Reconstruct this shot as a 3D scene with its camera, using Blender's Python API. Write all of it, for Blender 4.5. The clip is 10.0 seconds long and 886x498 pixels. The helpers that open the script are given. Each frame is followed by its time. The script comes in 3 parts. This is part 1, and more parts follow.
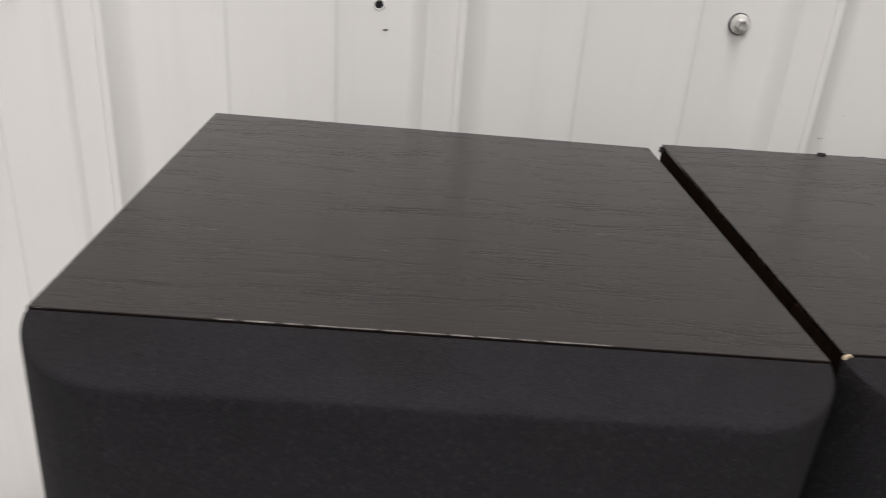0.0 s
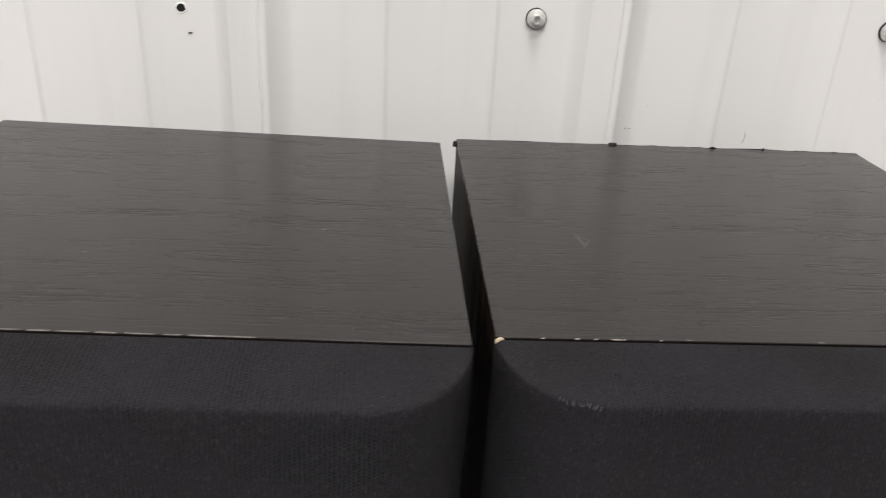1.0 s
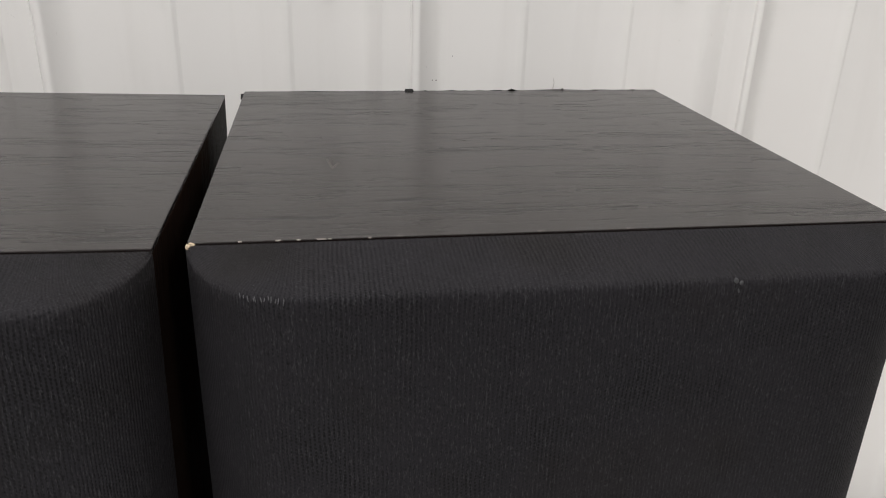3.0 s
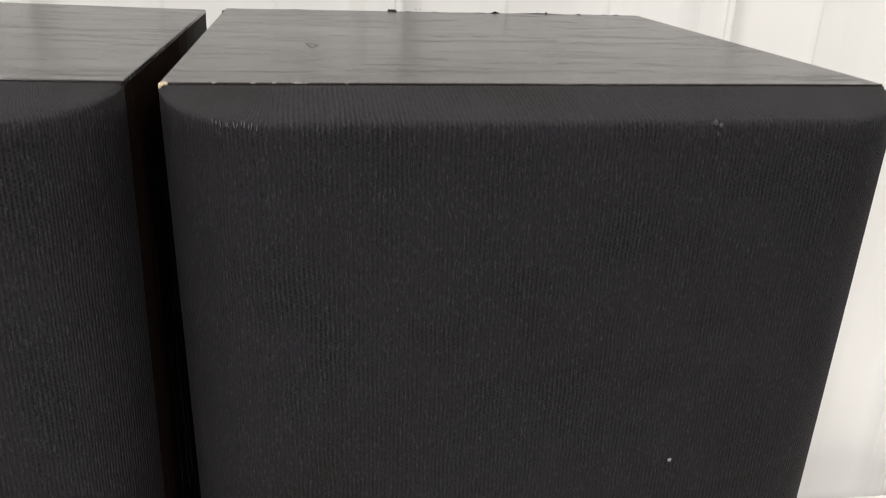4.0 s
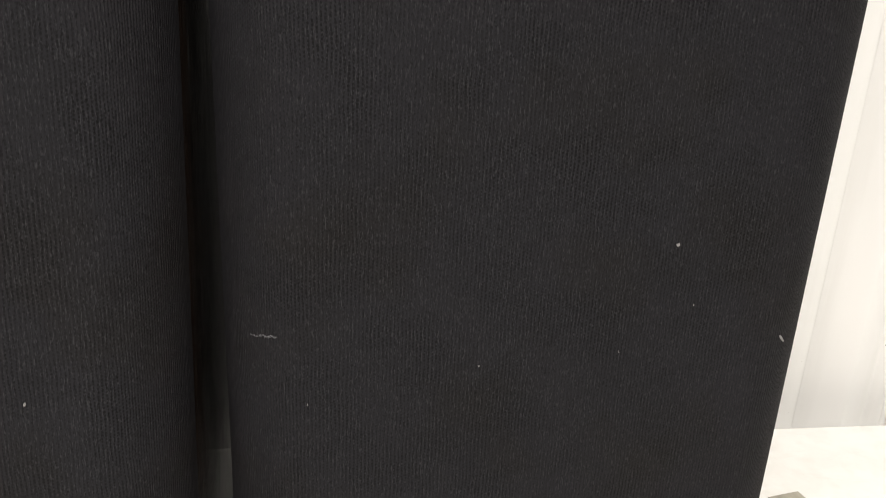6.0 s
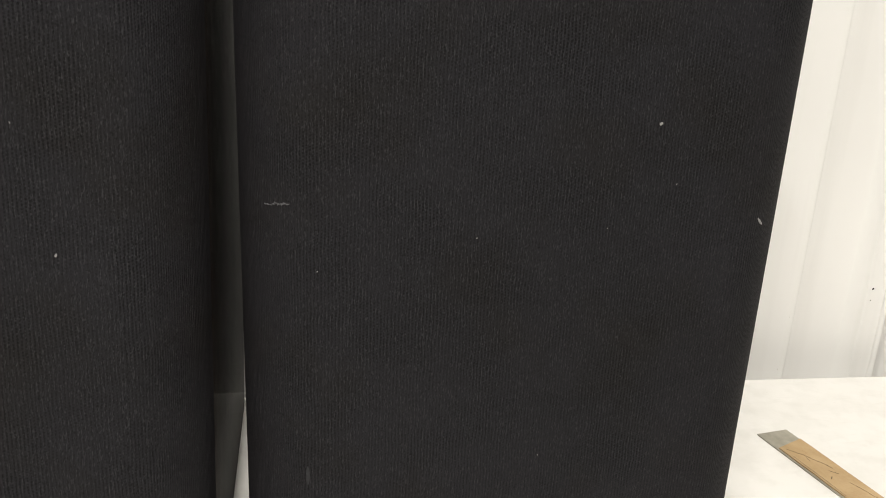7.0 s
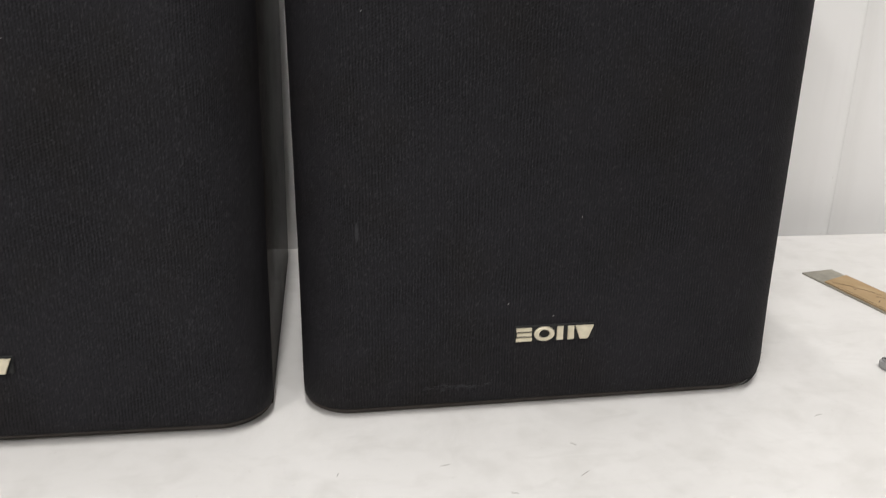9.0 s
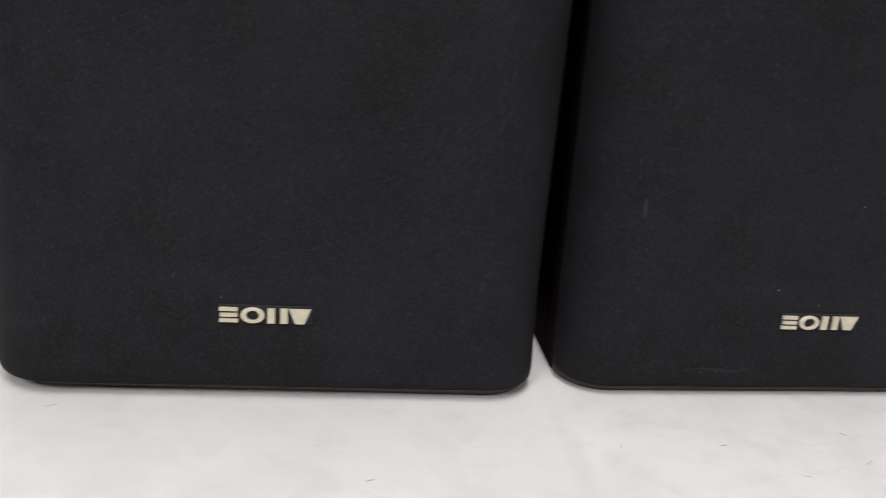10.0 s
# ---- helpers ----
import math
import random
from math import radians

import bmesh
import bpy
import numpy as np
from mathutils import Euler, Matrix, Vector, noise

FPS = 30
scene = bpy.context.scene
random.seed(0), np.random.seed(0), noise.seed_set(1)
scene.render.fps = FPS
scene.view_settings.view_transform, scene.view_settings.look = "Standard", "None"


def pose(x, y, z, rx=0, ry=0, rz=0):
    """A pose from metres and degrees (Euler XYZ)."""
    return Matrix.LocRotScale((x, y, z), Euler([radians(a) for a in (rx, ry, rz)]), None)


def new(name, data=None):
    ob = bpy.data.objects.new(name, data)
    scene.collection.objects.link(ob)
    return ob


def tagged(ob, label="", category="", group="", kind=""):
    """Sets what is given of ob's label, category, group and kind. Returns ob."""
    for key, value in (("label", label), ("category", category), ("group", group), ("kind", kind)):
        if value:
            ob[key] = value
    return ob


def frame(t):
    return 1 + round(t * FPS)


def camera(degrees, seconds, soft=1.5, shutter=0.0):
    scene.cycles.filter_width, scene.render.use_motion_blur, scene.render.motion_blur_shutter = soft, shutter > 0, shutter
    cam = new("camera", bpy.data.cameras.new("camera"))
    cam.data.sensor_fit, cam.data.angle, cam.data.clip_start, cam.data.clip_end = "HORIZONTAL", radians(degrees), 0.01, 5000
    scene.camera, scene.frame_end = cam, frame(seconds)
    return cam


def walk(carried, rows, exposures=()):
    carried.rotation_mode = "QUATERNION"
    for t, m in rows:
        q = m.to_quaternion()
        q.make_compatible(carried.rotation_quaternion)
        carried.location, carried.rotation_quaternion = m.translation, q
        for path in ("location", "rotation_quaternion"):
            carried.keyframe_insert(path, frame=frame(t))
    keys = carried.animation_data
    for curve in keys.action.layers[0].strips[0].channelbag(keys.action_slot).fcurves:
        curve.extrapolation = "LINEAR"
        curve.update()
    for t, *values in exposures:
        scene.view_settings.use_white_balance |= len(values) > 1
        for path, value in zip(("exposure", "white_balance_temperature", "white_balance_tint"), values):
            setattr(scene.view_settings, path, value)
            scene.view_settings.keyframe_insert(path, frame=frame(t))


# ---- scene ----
cam = camera(59.12, 10.0, soft=0.75, shutter=0.3)
PATH = [
    (0, pose(-0.1436, -0.2191, 0.5272, 65.00, -3.89, -0.38)),
    (0.2, pose(-0.1107, -0.2200, 0.5243, 65.05, -3.60, -0.62)),
    (0.5, pose(-0.0686, -0.2229, 0.5243, 65.02, -3.19, -1.66)),
    (0.7, pose(-0.0550, -0.2313, 0.5274, 65.04, -2.85, -1.91)),
    (1, pose(-0.0353, -0.2293, 0.5356, 64.99, -2.88, -2.49)),
    (1.2, pose(-0.0195, -0.2341, 0.5396, 66.58, -2.64, -3.43)),
    (1.5, pose(0.0033, -0.2294, 0.5404, 66.31, -2.13, -4.27)),
    (1.7, pose(0.0135, -0.2325, 0.5398, 66.72, -2.09, -5.13)),
    (2, pose(0.0279, -0.2323, 0.5330, 66.57, -1.73, -6.24)),
    (2.2, pose(0.0345, -0.2338, 0.5234, 66.75, -1.61, -6.75)),
    (2.5, pose(0.0393, -0.2341, 0.5122, 66.62, -1.47, -7.62)),
    (4, pose(0.0457, -0.2555, 0.4431, 67.62, -1.90, -9.39)),
    (4.5, pose(0.0457, -0.2670, 0.4153, 67.66, -2.42, -8.45)),
    (5, pose(0.0393, -0.2762, 0.3986, 68.58, -2.34, -9.42)),
    (5.5, pose(0.0337, -0.2844, 0.3807, 69.60, -2.66, -9.54)),
    (7, pose(0.0248, -0.3396, 0.3040, 72.52, -2.62, -10.13)),
    (7.5, pose(0.0191, -0.3555, 0.2845, 73.59, -2.32, -9.83)),
    (7.7, pose(0.0205, -0.3577, 0.2754, 73.71, -2.32, -9.33)),
    (8, pose(0.0231, -0.3605, 0.2619, 72.77, -2.04, -8.94)),
    (8.2, pose(0.0265, -0.3617, 0.2488, 71.65, -1.55, -8.99)),
    (8.5, pose(0.0283, -0.3679, 0.2339, 72.06, -1.00, -8.71)),
    (8.7, pose(0.0261, -0.3706, 0.2220, 72.22, -0.99, -8.55)),
    (9, pose(0.0163, -0.3734, 0.2085, 70.94, -0.57, -8.36)),
    (9.2, pose(0.0023, -0.3756, 0.2022, 70.43, -1.15, -7.76)),
    (9.5, pose(-0.0249, -0.3755, 0.2006, 70.09, -1.31, -5.74)),
    (9.8, pose(-0.0641, -0.3739, 0.1952, 71.15, -2.13, -4.42)),
    (10, pose(-0.1043, -0.3667, 0.1896, 71.39, -3.39, -5.50)),
]
EXPOSURES = [
    (0.0, -0.64, 6510, 11.5), (0.5, -0.37, 6510, 11.5), (1.0, -0.37, 6510, 11.5), (1.5, -0.57, 6510, 11.5), (2.0, -0.65, 6510, 11.5), (2.5, -0.59, 6510, 11.5),
    (4.0, -0.12, 6600, 10), (4.5, 0.20, 6680, 10), (5.5, 0.14, 6780, 10), (7.0, -0.06, 6920, 7.6), (7.5, -0.02, 6920, 7.6), (8.5, -0.18, 6800, 8.0),
    (9.0, -0.37, 6480, 10.5), (10.0, -0.39, 6260, 13),
]
walk(cam, PATH, EXPOSURES)

# ---------------- world and lamps ----------------
world = bpy.data.worlds.new("world")
scene.world = world
world.use_nodes = True
world.node_tree.nodes["Background"].inputs["Color"].default_value = (0.9, 0.95, 1.0, 1)
world.node_tree.nodes["Background"].inputs["Strength"].default_value = 0.02


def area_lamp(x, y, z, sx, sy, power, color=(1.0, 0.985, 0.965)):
    data = bpy.data.lights.new("added_ceiling_lamp_light", "AREA")
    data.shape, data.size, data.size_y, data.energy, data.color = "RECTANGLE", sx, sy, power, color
    ob = new("added_ceiling_lamp_light", data)
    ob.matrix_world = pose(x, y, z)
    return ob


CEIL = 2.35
# Unseen lamps: one inferred overhead along the gap, two fills added behind the camera.
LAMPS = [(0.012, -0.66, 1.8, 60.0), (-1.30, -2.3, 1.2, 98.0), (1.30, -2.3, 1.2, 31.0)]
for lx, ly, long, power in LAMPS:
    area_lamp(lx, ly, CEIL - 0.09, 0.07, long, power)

# ---------------- materials ----------------


class Nodes:
    """A short way to write node trees."""

    def __init__(self, name):
        self.mat = bpy.data.materials.new(name)
        self.mat.use_nodes = True
        self.tree = self.mat.node_tree
        self.bsdf = self.tree.nodes["Principled BSDF"]
        self.pos = self.add("ShaderNodeTexCoord").outputs["Object"]

    def add(self, kind):
        return self.tree.nodes.new(kind)

    def link(self, a, b):
        self.tree.links.new(a, b)

    def feed(self, socket, value):
        if isinstance(value, bpy.types.NodeSocket):
            self.link(value, socket)
        else:
            socket.default_value = value

    def scaled(self, sx, sy, sz):
        n = self.add("ShaderNodeMapping")
        n.inputs["Scale"].default_value = (sx, sy, sz)
        self.link(self.pos, n.inputs["Vector"])
        return n.outputs["Vector"]

    def noise(self, scale, detail=3.0, vector=None, rough=0.55, distort=0.0):
        n = self.add("ShaderNodeTexNoise")
        n.inputs["Scale"].default_value = scale
        n.inputs["Detail"].default_value = detail
        n.inputs["Roughness"].default_value = rough
        n.inputs["Distortion"].default_value = distort
        self.link(vector or self.pos, n.inputs["Vector"])
        return n.outputs["Fac"]

    def ramp(self, fac, *stops):
        n = self.add("ShaderNodeValToRGB")
        e = n.color_ramp.elements
        while len(e) < len(stops):
            e.new(0.5)
        for k, (p, c) in enumerate(stops):
            e[k].position = p
            e[k].color = (*c, 1) if isinstance(c, tuple) else (c, c, c, 1)
        self.link(fac, n.inputs["Fac"])
        return n.outputs["Color"]

    def mix(self, fac, a, b, kind="MIX"):
        n = self.add("ShaderNodeMix")
        n.data_type, n.blend_type = "RGBA", kind
        self.feed(n.inputs[0], fac)
        self.feed(n.inputs[6], (*a, 1) if isinstance(a, tuple) else a)
        self.feed(n.inputs[7], (*b, 1) if isinstance(b, tuple) else b)
        return n.outputs[2]

    def math(self, op, a, b=0.0):
        n = self.add("ShaderNodeMath")
        n.operation = op
        self.feed(n.inputs[0], a)
        self.feed(n.inputs[1], b)
        return n.outputs[0]

    def bump(self, height, strength, distance):
        n = self.add("ShaderNodeBump")
        n.inputs["Strength"].default_value = strength
        n.inputs["Distance"].default_value = distance
        self.link(height, n.inputs["Height"])
        old = self.bsdf.inputs["Normal"]
        if old.links:
            self.link(old.links[0].from_socket, n.inputs["Normal"])
        self.link(n.outputs["Normal"], old)

    def out(self, color=None, rough=None, metal=None, spec=None):
        for key, value in (("Base Color", color), ("Roughness", rough), ("Metallic", metal), ("Specular IOR Level", spec)):
            if value is not None:
                self.feed(self.bsdf.inputs[key], (*value, 1) if isinstance(value, tuple) else value)
        return self.mat


def vinyl(name, along, gloss=0.20, relief=0.5, spread=1.0, spec=0.42, warm=1.0, tone=1.0):
    """Black wood-grain vinyl; along: the axis the grain runs in. Short broken pores gather in patches, between long wavering growth lines."""
    n = Nodes(name)

    def stretched(across, down, vector=None):
        scale = [across, across, across]
        scale[along] = down
        m = n.add("ShaderNodeMapping")
        m.inputs["Scale"].default_value = scale
        n.link(vector or n.pos, m.inputs["Vector"])
        return m.outputs["Vector"]

    drift = n.math("MULTIPLY", n.math("SUBTRACT", n.noise(1.0, 2.0, stretched(24.0, 9.0)), 0.5), 0.020)
    wave = n.add("ShaderNodeVectorMath")
    wave.operation = "ADD"
    n.link(n.pos, wave.inputs[0])
    n.link(drift, wave.inputs[1])
    wavy = wave.outputs[0]
    f = n.noise(1.0, 4.0, stretched(620.0, 34.0, wavy), 0.62, 0.3)
    w = n.noise(1.0, 3.0, stretched(70.0, 9.0, wavy), 0.55, 0.8)
    g = n.noise(1.0, 2.0, stretched(210.0, 7.0, wavy), 0.5, 0.2)
    pores = n.ramp(f, (0.46, 0.0), (0.67, 1.0))
    lines = n.ramp(g, (0.62, 0.0), (0.74, 0.8))
    bands = n.ramp(w, (0.35, 0.0), (0.75, 1.0))
    patchy = n.ramp(w, (0.40, 0.22), (0.62, 1.0))
    pores = n.mix(patchy, (0.0, 0.0, 0.0), pores)
    pores = n.mix(n.ramp(n.noise(1.0, 2.0, stretched(17.0, 9.0)), (0.40, 0.55), (0.60, 1.0)), (0.0, 0.0, 0.0), pores)
    lines = n.mix(n.ramp(f, (0.36, 0.0), (0.56, 1.0)), (0.0, 0.0, 0.0), lines)
    grain = n.mix(1.0, pores, lines, "LIGHTEN")
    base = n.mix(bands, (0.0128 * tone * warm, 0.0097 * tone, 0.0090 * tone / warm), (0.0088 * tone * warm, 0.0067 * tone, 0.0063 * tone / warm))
    col = n.mix(n.math("MULTIPLY", grain, 0.95), base, (0.0026, 0.0025, 0.0025))
    smudge = n.noise(14.0, 4.0)
    rough = n.math("ADD", n.math("MULTIPLY", smudge, 0.12), n.math("MULTIPLY", grain, 0.18))
    rough = n.math("ADD", n.math("MULTIPLY", rough, spread), gloss)
    n.bump(n.math("SUBTRACT", 0.0, grain), relief, 0.00022)
    n.bsdf.inputs["Specular Tint"].default_value = (1.0, 1.0 / warm, 1.0 / warm ** 1.6, 1)
    return n.out(col, rough, 0.0, spec)


def cloth():
    """Black knit mesh: upright wales with staggered pinholes, and pale loose fibres."""
    n = Nodes("black_grille_cloth")
    wale, course = 0.00150, 0.00140
    sep = n.add("ShaderNodeSeparateXYZ")
    n.link(n.pos, sep.inputs[0])
    x, y, z = sep.outputs[0], sep.outputs[1], sep.outputs[2]
    depth = n.math("ADD", y, 0.0304)
    mid = n.math("SUBTRACT", x, 0.12605)
    out = n.math("SUBTRACT", n.math("ABSOLUTE", mid), 0.0915)
    round_corner = n.math("MINIMUM", n.math("MAXIMUM", n.math("MULTIPLY", out, 45.0), 0.0), 1.0)
    lean = n.math("MULTIPLY", n.math("MULTIPLY", depth, n.math("SIGN", mid)), round_corner)
    sway = n.math("MULTIPLY", n.math("SUBTRACT", n.noise(60.0, 3.0), 0.5), 0.0020)
    u = n.math("ADD", n.math("ADD", x, lean), sway)
    lip = n.math("MULTIPLY", depth, n.math("GREATER_THAN", z, 0.3886))
    v = n.math("ADD", n.math("ADD", z, lip), n.math("MULTIPLY", n.math("SUBTRACT", n.noise(90.0, 2.0), 0.5), 0.0022))
    cu = n.math("DIVIDE", u, wale)
    col_no = n.math("FLOOR", cu)
    odd = n.math("MULTIPLY", n.math("FLOORED_MODULO", col_no, 2.0), 0.5)
    cv = n.math("ADD", n.math("DIVIDE", v, course), odd)
    du = n.math("MULTIPLY", n.math("SUBTRACT", n.math("FRACT", cu), 0.5), 3.4)
    dv = n.math("MULTIPLY", n.math("SUBTRACT", n.math("FRACT", cv), 0.5), 2.1)
    far = n.math("SQRT", n.math("ADD", n.math("MULTIPLY", du, du), n.math("MULTIPLY", dv, dv)))
    far = n.math("ADD", far, n.math("MULTIPLY", n.math("SUBTRACT", n.noise(800.0, 2.0), 0.5), 1.9))
    hole = n.ramp(far, (0.55, 1.0), (1.0, 0.0))
    rib = n.math("MULTIPLY", n.math("ABSOLUTE", du), 0.588)
    open_mesh = n.ramp(n.noise(48.0, 4.0), (0.38, 0.25), (0.64, 1.0))
    dash = n.noise(1.0, 2.0, n.scaled(1900.0, 1900.0, 480.0))
    spark = n.ramp(dash, (0.56, 0.0), (0.69, 1.0))
    line = n.math("MULTIPLY", n.ramp(rib, (0.45, 0.0), (1.0, 1.0)), n.ramp(n.noise(1.0, 2.0, n.scaled(420.0, 420.0, 160.0)), (0.35, 0.0), (0.7, 1.0)))
    patch = n.noise(9.0, 3.0)
    base = n.mix(n.ramp(patch, (0.3, 0.0), (0.7, 1.0)), (0.0129, 0.0121, 0.0139), (0.0157, 0.0148, 0.0171))
    base = n.mix(n.ramp(n.noise(22.0, 2.0), (0.48, 0.0), (0.75, 0.6)), base, (0.0122, 0.0104, 0.0098))
    # Lighter wale lines put the rib highlights into the cloth's colour.
    col = n.mix(n.math("MULTIPLY", line, 0.26), base, (0.0300, 0.0295, 0.0310))
    col = n.mix(n.math("MULTIPLY", spark, 0.42), col, (0.056, 0.056, 0.059))
    col = n.mix(n.math("MULTIPLY", n.math("MULTIPLY", hole, open_mesh), 0.68), col, (0.0010, 0.0010, 0.0011))
    pit = n.ramp(n.noise(1.0, 2.0, n.scaled(1250.0, 1250.0, 700.0)), (0.27, 1.0), (0.44, 0.0))
    col = n.mix(n.math("MULTIPLY", pit, 0.70), col, (0.0012, 0.0012, 0.0013))
    h = n.math("ADD", n.math("MULTIPLY", rib, 0.35), n.math("SUBTRACT", n.math("MULTIPLY", dash, 0.6), n.math("MULTIPLY", hole, 0.5)))
    n.bump(h, 0.45, 0.0004)
    return n.out(col, 0.70, 0.0, 0.10)


def wall_paint():
    n = Nodes("white_painted_steel")
    big = n.noise(2.2, 4.0)
    runs = n.noise(1.0, 4.0, n.scaled(38.0, 38.0, 2.2))
    col = n.mix(n.ramp(big, (0.3, 0.0), (0.7, 1.0)), (0.72, 0.707, 0.691), (0.77, 0.759, 0.743))
    col = n.mix(n.ramp(runs, (0.52, 0.0), (0.80, 0.35)), col, (0.62, 0.605, 0.58))
    specks = n.noise(240.0, 2.0)
    col = n.mix(n.ramp(specks, (0.76, 0.0), (0.80, 0.5)), col, (0.42, 0.40, 0.37))
    n.bump(n.noise(420.0, 2.0), 0.10, 0.0003)
    n.bump(n.noise(7.0, 2.0), 0.25, 0.004)
    rough = n.math("ADD", n.math("MULTIPLY", big, 0.15), 0.36)
    return n.out(col, rough, 0.0, 0.45)


def table_paint():
    n = Nodes("white_scuffed_tabletop")
    big = n.noise(6.0, 5.0)
    mid = n.noise(46.0, 4.0, None, 0.5, 0.0)
    fine = n.noise(330.0, 3.0)
    col = n.mix(n.ramp(big, (0.32, 0.0), (0.68, 1.0)), (0.585, 0.569, 0.548), (0.64, 0.625, 0.605))
    col = n.mix(n.ramp(mid, (0.52, 0.0), (0.74, 0.45)), col, (0.50, 0.485, 0.46))
    col = n.mix(n.ramp(fine, (0.66, 0.0), (0.76, 0.35)), col, (0.45, 0.43, 0.40))
    blot = n.noise(21.0, 6.0, None, 0.66, 0.5)
    col = n.mix(n.ramp(blot, (0.46, 0.0), (0.68, 0.42)), col, (0.51, 0.495, 0.47))
    smear = n.noise(1.0, 5.0, n.scaled(26.0, 90.0, 26.0), 0.6, 0.8)
    col = n.mix(n.ramp(smear, (0.56, 0.0), (0.74, 0.30)), col, (0.47, 0.455, 0.43))
    n.bump(mid, 0.15, 0.0006)
    rough = n.math("ADD", n.math("MULTIPLY", big, 0.25), 0.38)
    return n.out(col, rough, 0.0, 0.4)


def plain(name, color, rough=0.6, metal=0.0, vary=0.25, scale=60.0, relief=0.0002):
    """A simple surface with grain at two scales."""
    n = Nodes(name)
    a, b = n.noise(scale, 4.0), n.noise(scale * 7, 2.0)
    dark = tuple(c * (1 - vary) for c in color)
    light = tuple(min(1, c * (1 + vary * 0.6)) for c in color)
    col = n.mix(n.ramp(a, (0.3, 0.0), (0.7, 1.0)), dark, light)
    col = n.mix(n.ramp(b, (0.62, 0.0), (0.8, 0.4)), col, dark)
    n.bump(b, 0.3, relief)
    return n.out(col, n.math("ADD", n.math("MULTIPLY", a, 0.2), rough - 0.1), metal)


def cork():
    n = Nodes("worn_cork")
    a, b = n.noise(45.0, 5.0), n.noise(420.0, 4.0)
    streak = n.noise(1.0, 4.0, n.scaled(160.0, 26.0, 1.0), 0.6, 1.0)
    col = n.mix(n.ramp(a, (0.3, 0.0), (0.7, 1.0)), (0.30, 0.205, 0.110), (0.39, 0.280, 0.160))
    col = n.mix(n.ramp(b, (0.50, 0.0), (0.80, 0.40)), col, (0.27, 0.170, 0.080))
    col = n.mix(n.ramp(streak, (0.62, 0.0), (0.72, 0.7)), col, (0.20, 0.11, 0.04))
    n.bump(b, 0.5, 0.0004)
    return n.out(col, 0.85, 0.0, 0.2)


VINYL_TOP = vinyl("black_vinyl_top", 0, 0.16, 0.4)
# Side copy: base lifted and warmed to stand for reflected light, sheen nearly off.
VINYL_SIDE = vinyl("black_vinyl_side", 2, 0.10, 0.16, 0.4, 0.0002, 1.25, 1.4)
CLOTH = cloth()
WALL = wall_paint()
TABLE = table_paint()
BROWN = plain("dark_brown_fibreboard", (0.030, 0.021, 0.016), 0.75, vary=0.35)
BACKING = plain("black_plastic", (0.012, 0.012, 0.012), 0.5)
FELT = plain("black_felt", (0.010, 0.010, 0.010), 0.9)
GOLD = plain("pale_gold_metal", (0.66, 0.60, 0.46), 0.45, 0.5, 0.12, 300.0)
RAW = plain("bare_chipped_wood", (0.50, 0.40, 0.28), 0.8, vary=0.3, scale=300.0)
WORN = plain("worn_grey_edge", (0.17, 0.155, 0.14), 0.7, vary=0.4, scale=400.0)
FAINT = plain("faint_scratch", (0.062, 0.057, 0.053), 0.7, vary=0.4, scale=600.0)
CHIP = plain("pale_chipped_edge", (0.30, 0.275, 0.245), 0.7, vary=0.4, scale=400.0)
FLUFF = plain("grey_fluff", (0.085, 0.085, 0.09), 0.9, vary=0.4, scale=500.0)
NUB = plain("grey_cloth_nub", (0.046, 0.046, 0.049), 0.9, vary=0.4, scale=500.0)
LINT = plain("pale_lint", (0.23, 0.225, 0.22), 0.9, vary=0.4, scale=500.0)
DUST = plain("grey_scuff", (0.0185, 0.0185, 0.021), 0.9, vary=0.4, scale=500.0)
ZINC = plain("zinc_plated_steel", (0.72, 0.715, 0.69), 0.35, 0.6, 0.25, 200.0)
WASHER = plain("dull_zinc_washer", (0.66, 0.65, 0.62), 0.5, 0.2, 0.3, 200.0)
RUBBER = plain("black_rubber", (0.02, 0.02, 0.02), 0.7)
STEEL = plain("dull_olive_steel", (0.27, 0.252, 0.205), 0.45, 0.25, 0.25, 120.0)
GREYMETAL = plain("grey_cast_metal", (0.40, 0.40, 0.40), 0.45, 0.6, 0.2, 150.0)
HOLE_SHADE = plain("painted_hole_shade", (0.006, 0.006, 0.006), 0.9)
HAIR = plain("dark_hair", (0.06, 0.05, 0.045), 0.7)
SCUFF = plain("grey_table_scuff", (0.36, 0.345, 0.32), 0.8, vary=0.4, scale=300.0)
GOUGE = plain("dark_cork_gouge", (0.13, 0.085, 0.042), 0.9, vary=0.4, scale=400.0)
CORK = cork()
FLOOR = plain("grey_concrete", (0.33, 0.32, 0.31), 0.7, vary=0.25, scale=4.0)
PLAINWALL = plain("plain_grey_wall", (0.42, 0.415, 0.405), 0.7, vary=0.08, scale=3.0)
LEG = plain("grey_table_leg", (0.28, 0.28, 0.29), 0.5, 0.6)

# ---------------- building helpers ----------------


def part(name, bm, material, parent=None, label=""):
    me = bpy.data.meshes.new(name)
    bmesh.ops.recalc_face_normals(bm, faces=bm.faces)
    bm.to_mesh(me)
    bm.free()
    me.materials.append(material)
    ob = new(name, me)
    if parent is not None:
        ob.parent = parent
    if label:
        ob["label"] = label
    return ob


def smooth(ob, angle=35):
    """Smooth shading, with edges sharper than the angle kept."""
    me = ob.data
    bm = bmesh.new()
    bm.from_mesh(me)
    for f in bm.faces:
        f.smooth = True
    for e in bm.edges:
        e.smooth = not (len(e.link_faces) == 2 and e.calc_face_angle(0) > radians(angle))
    bm.to_mesh(me)
    bm.free()
    return ob


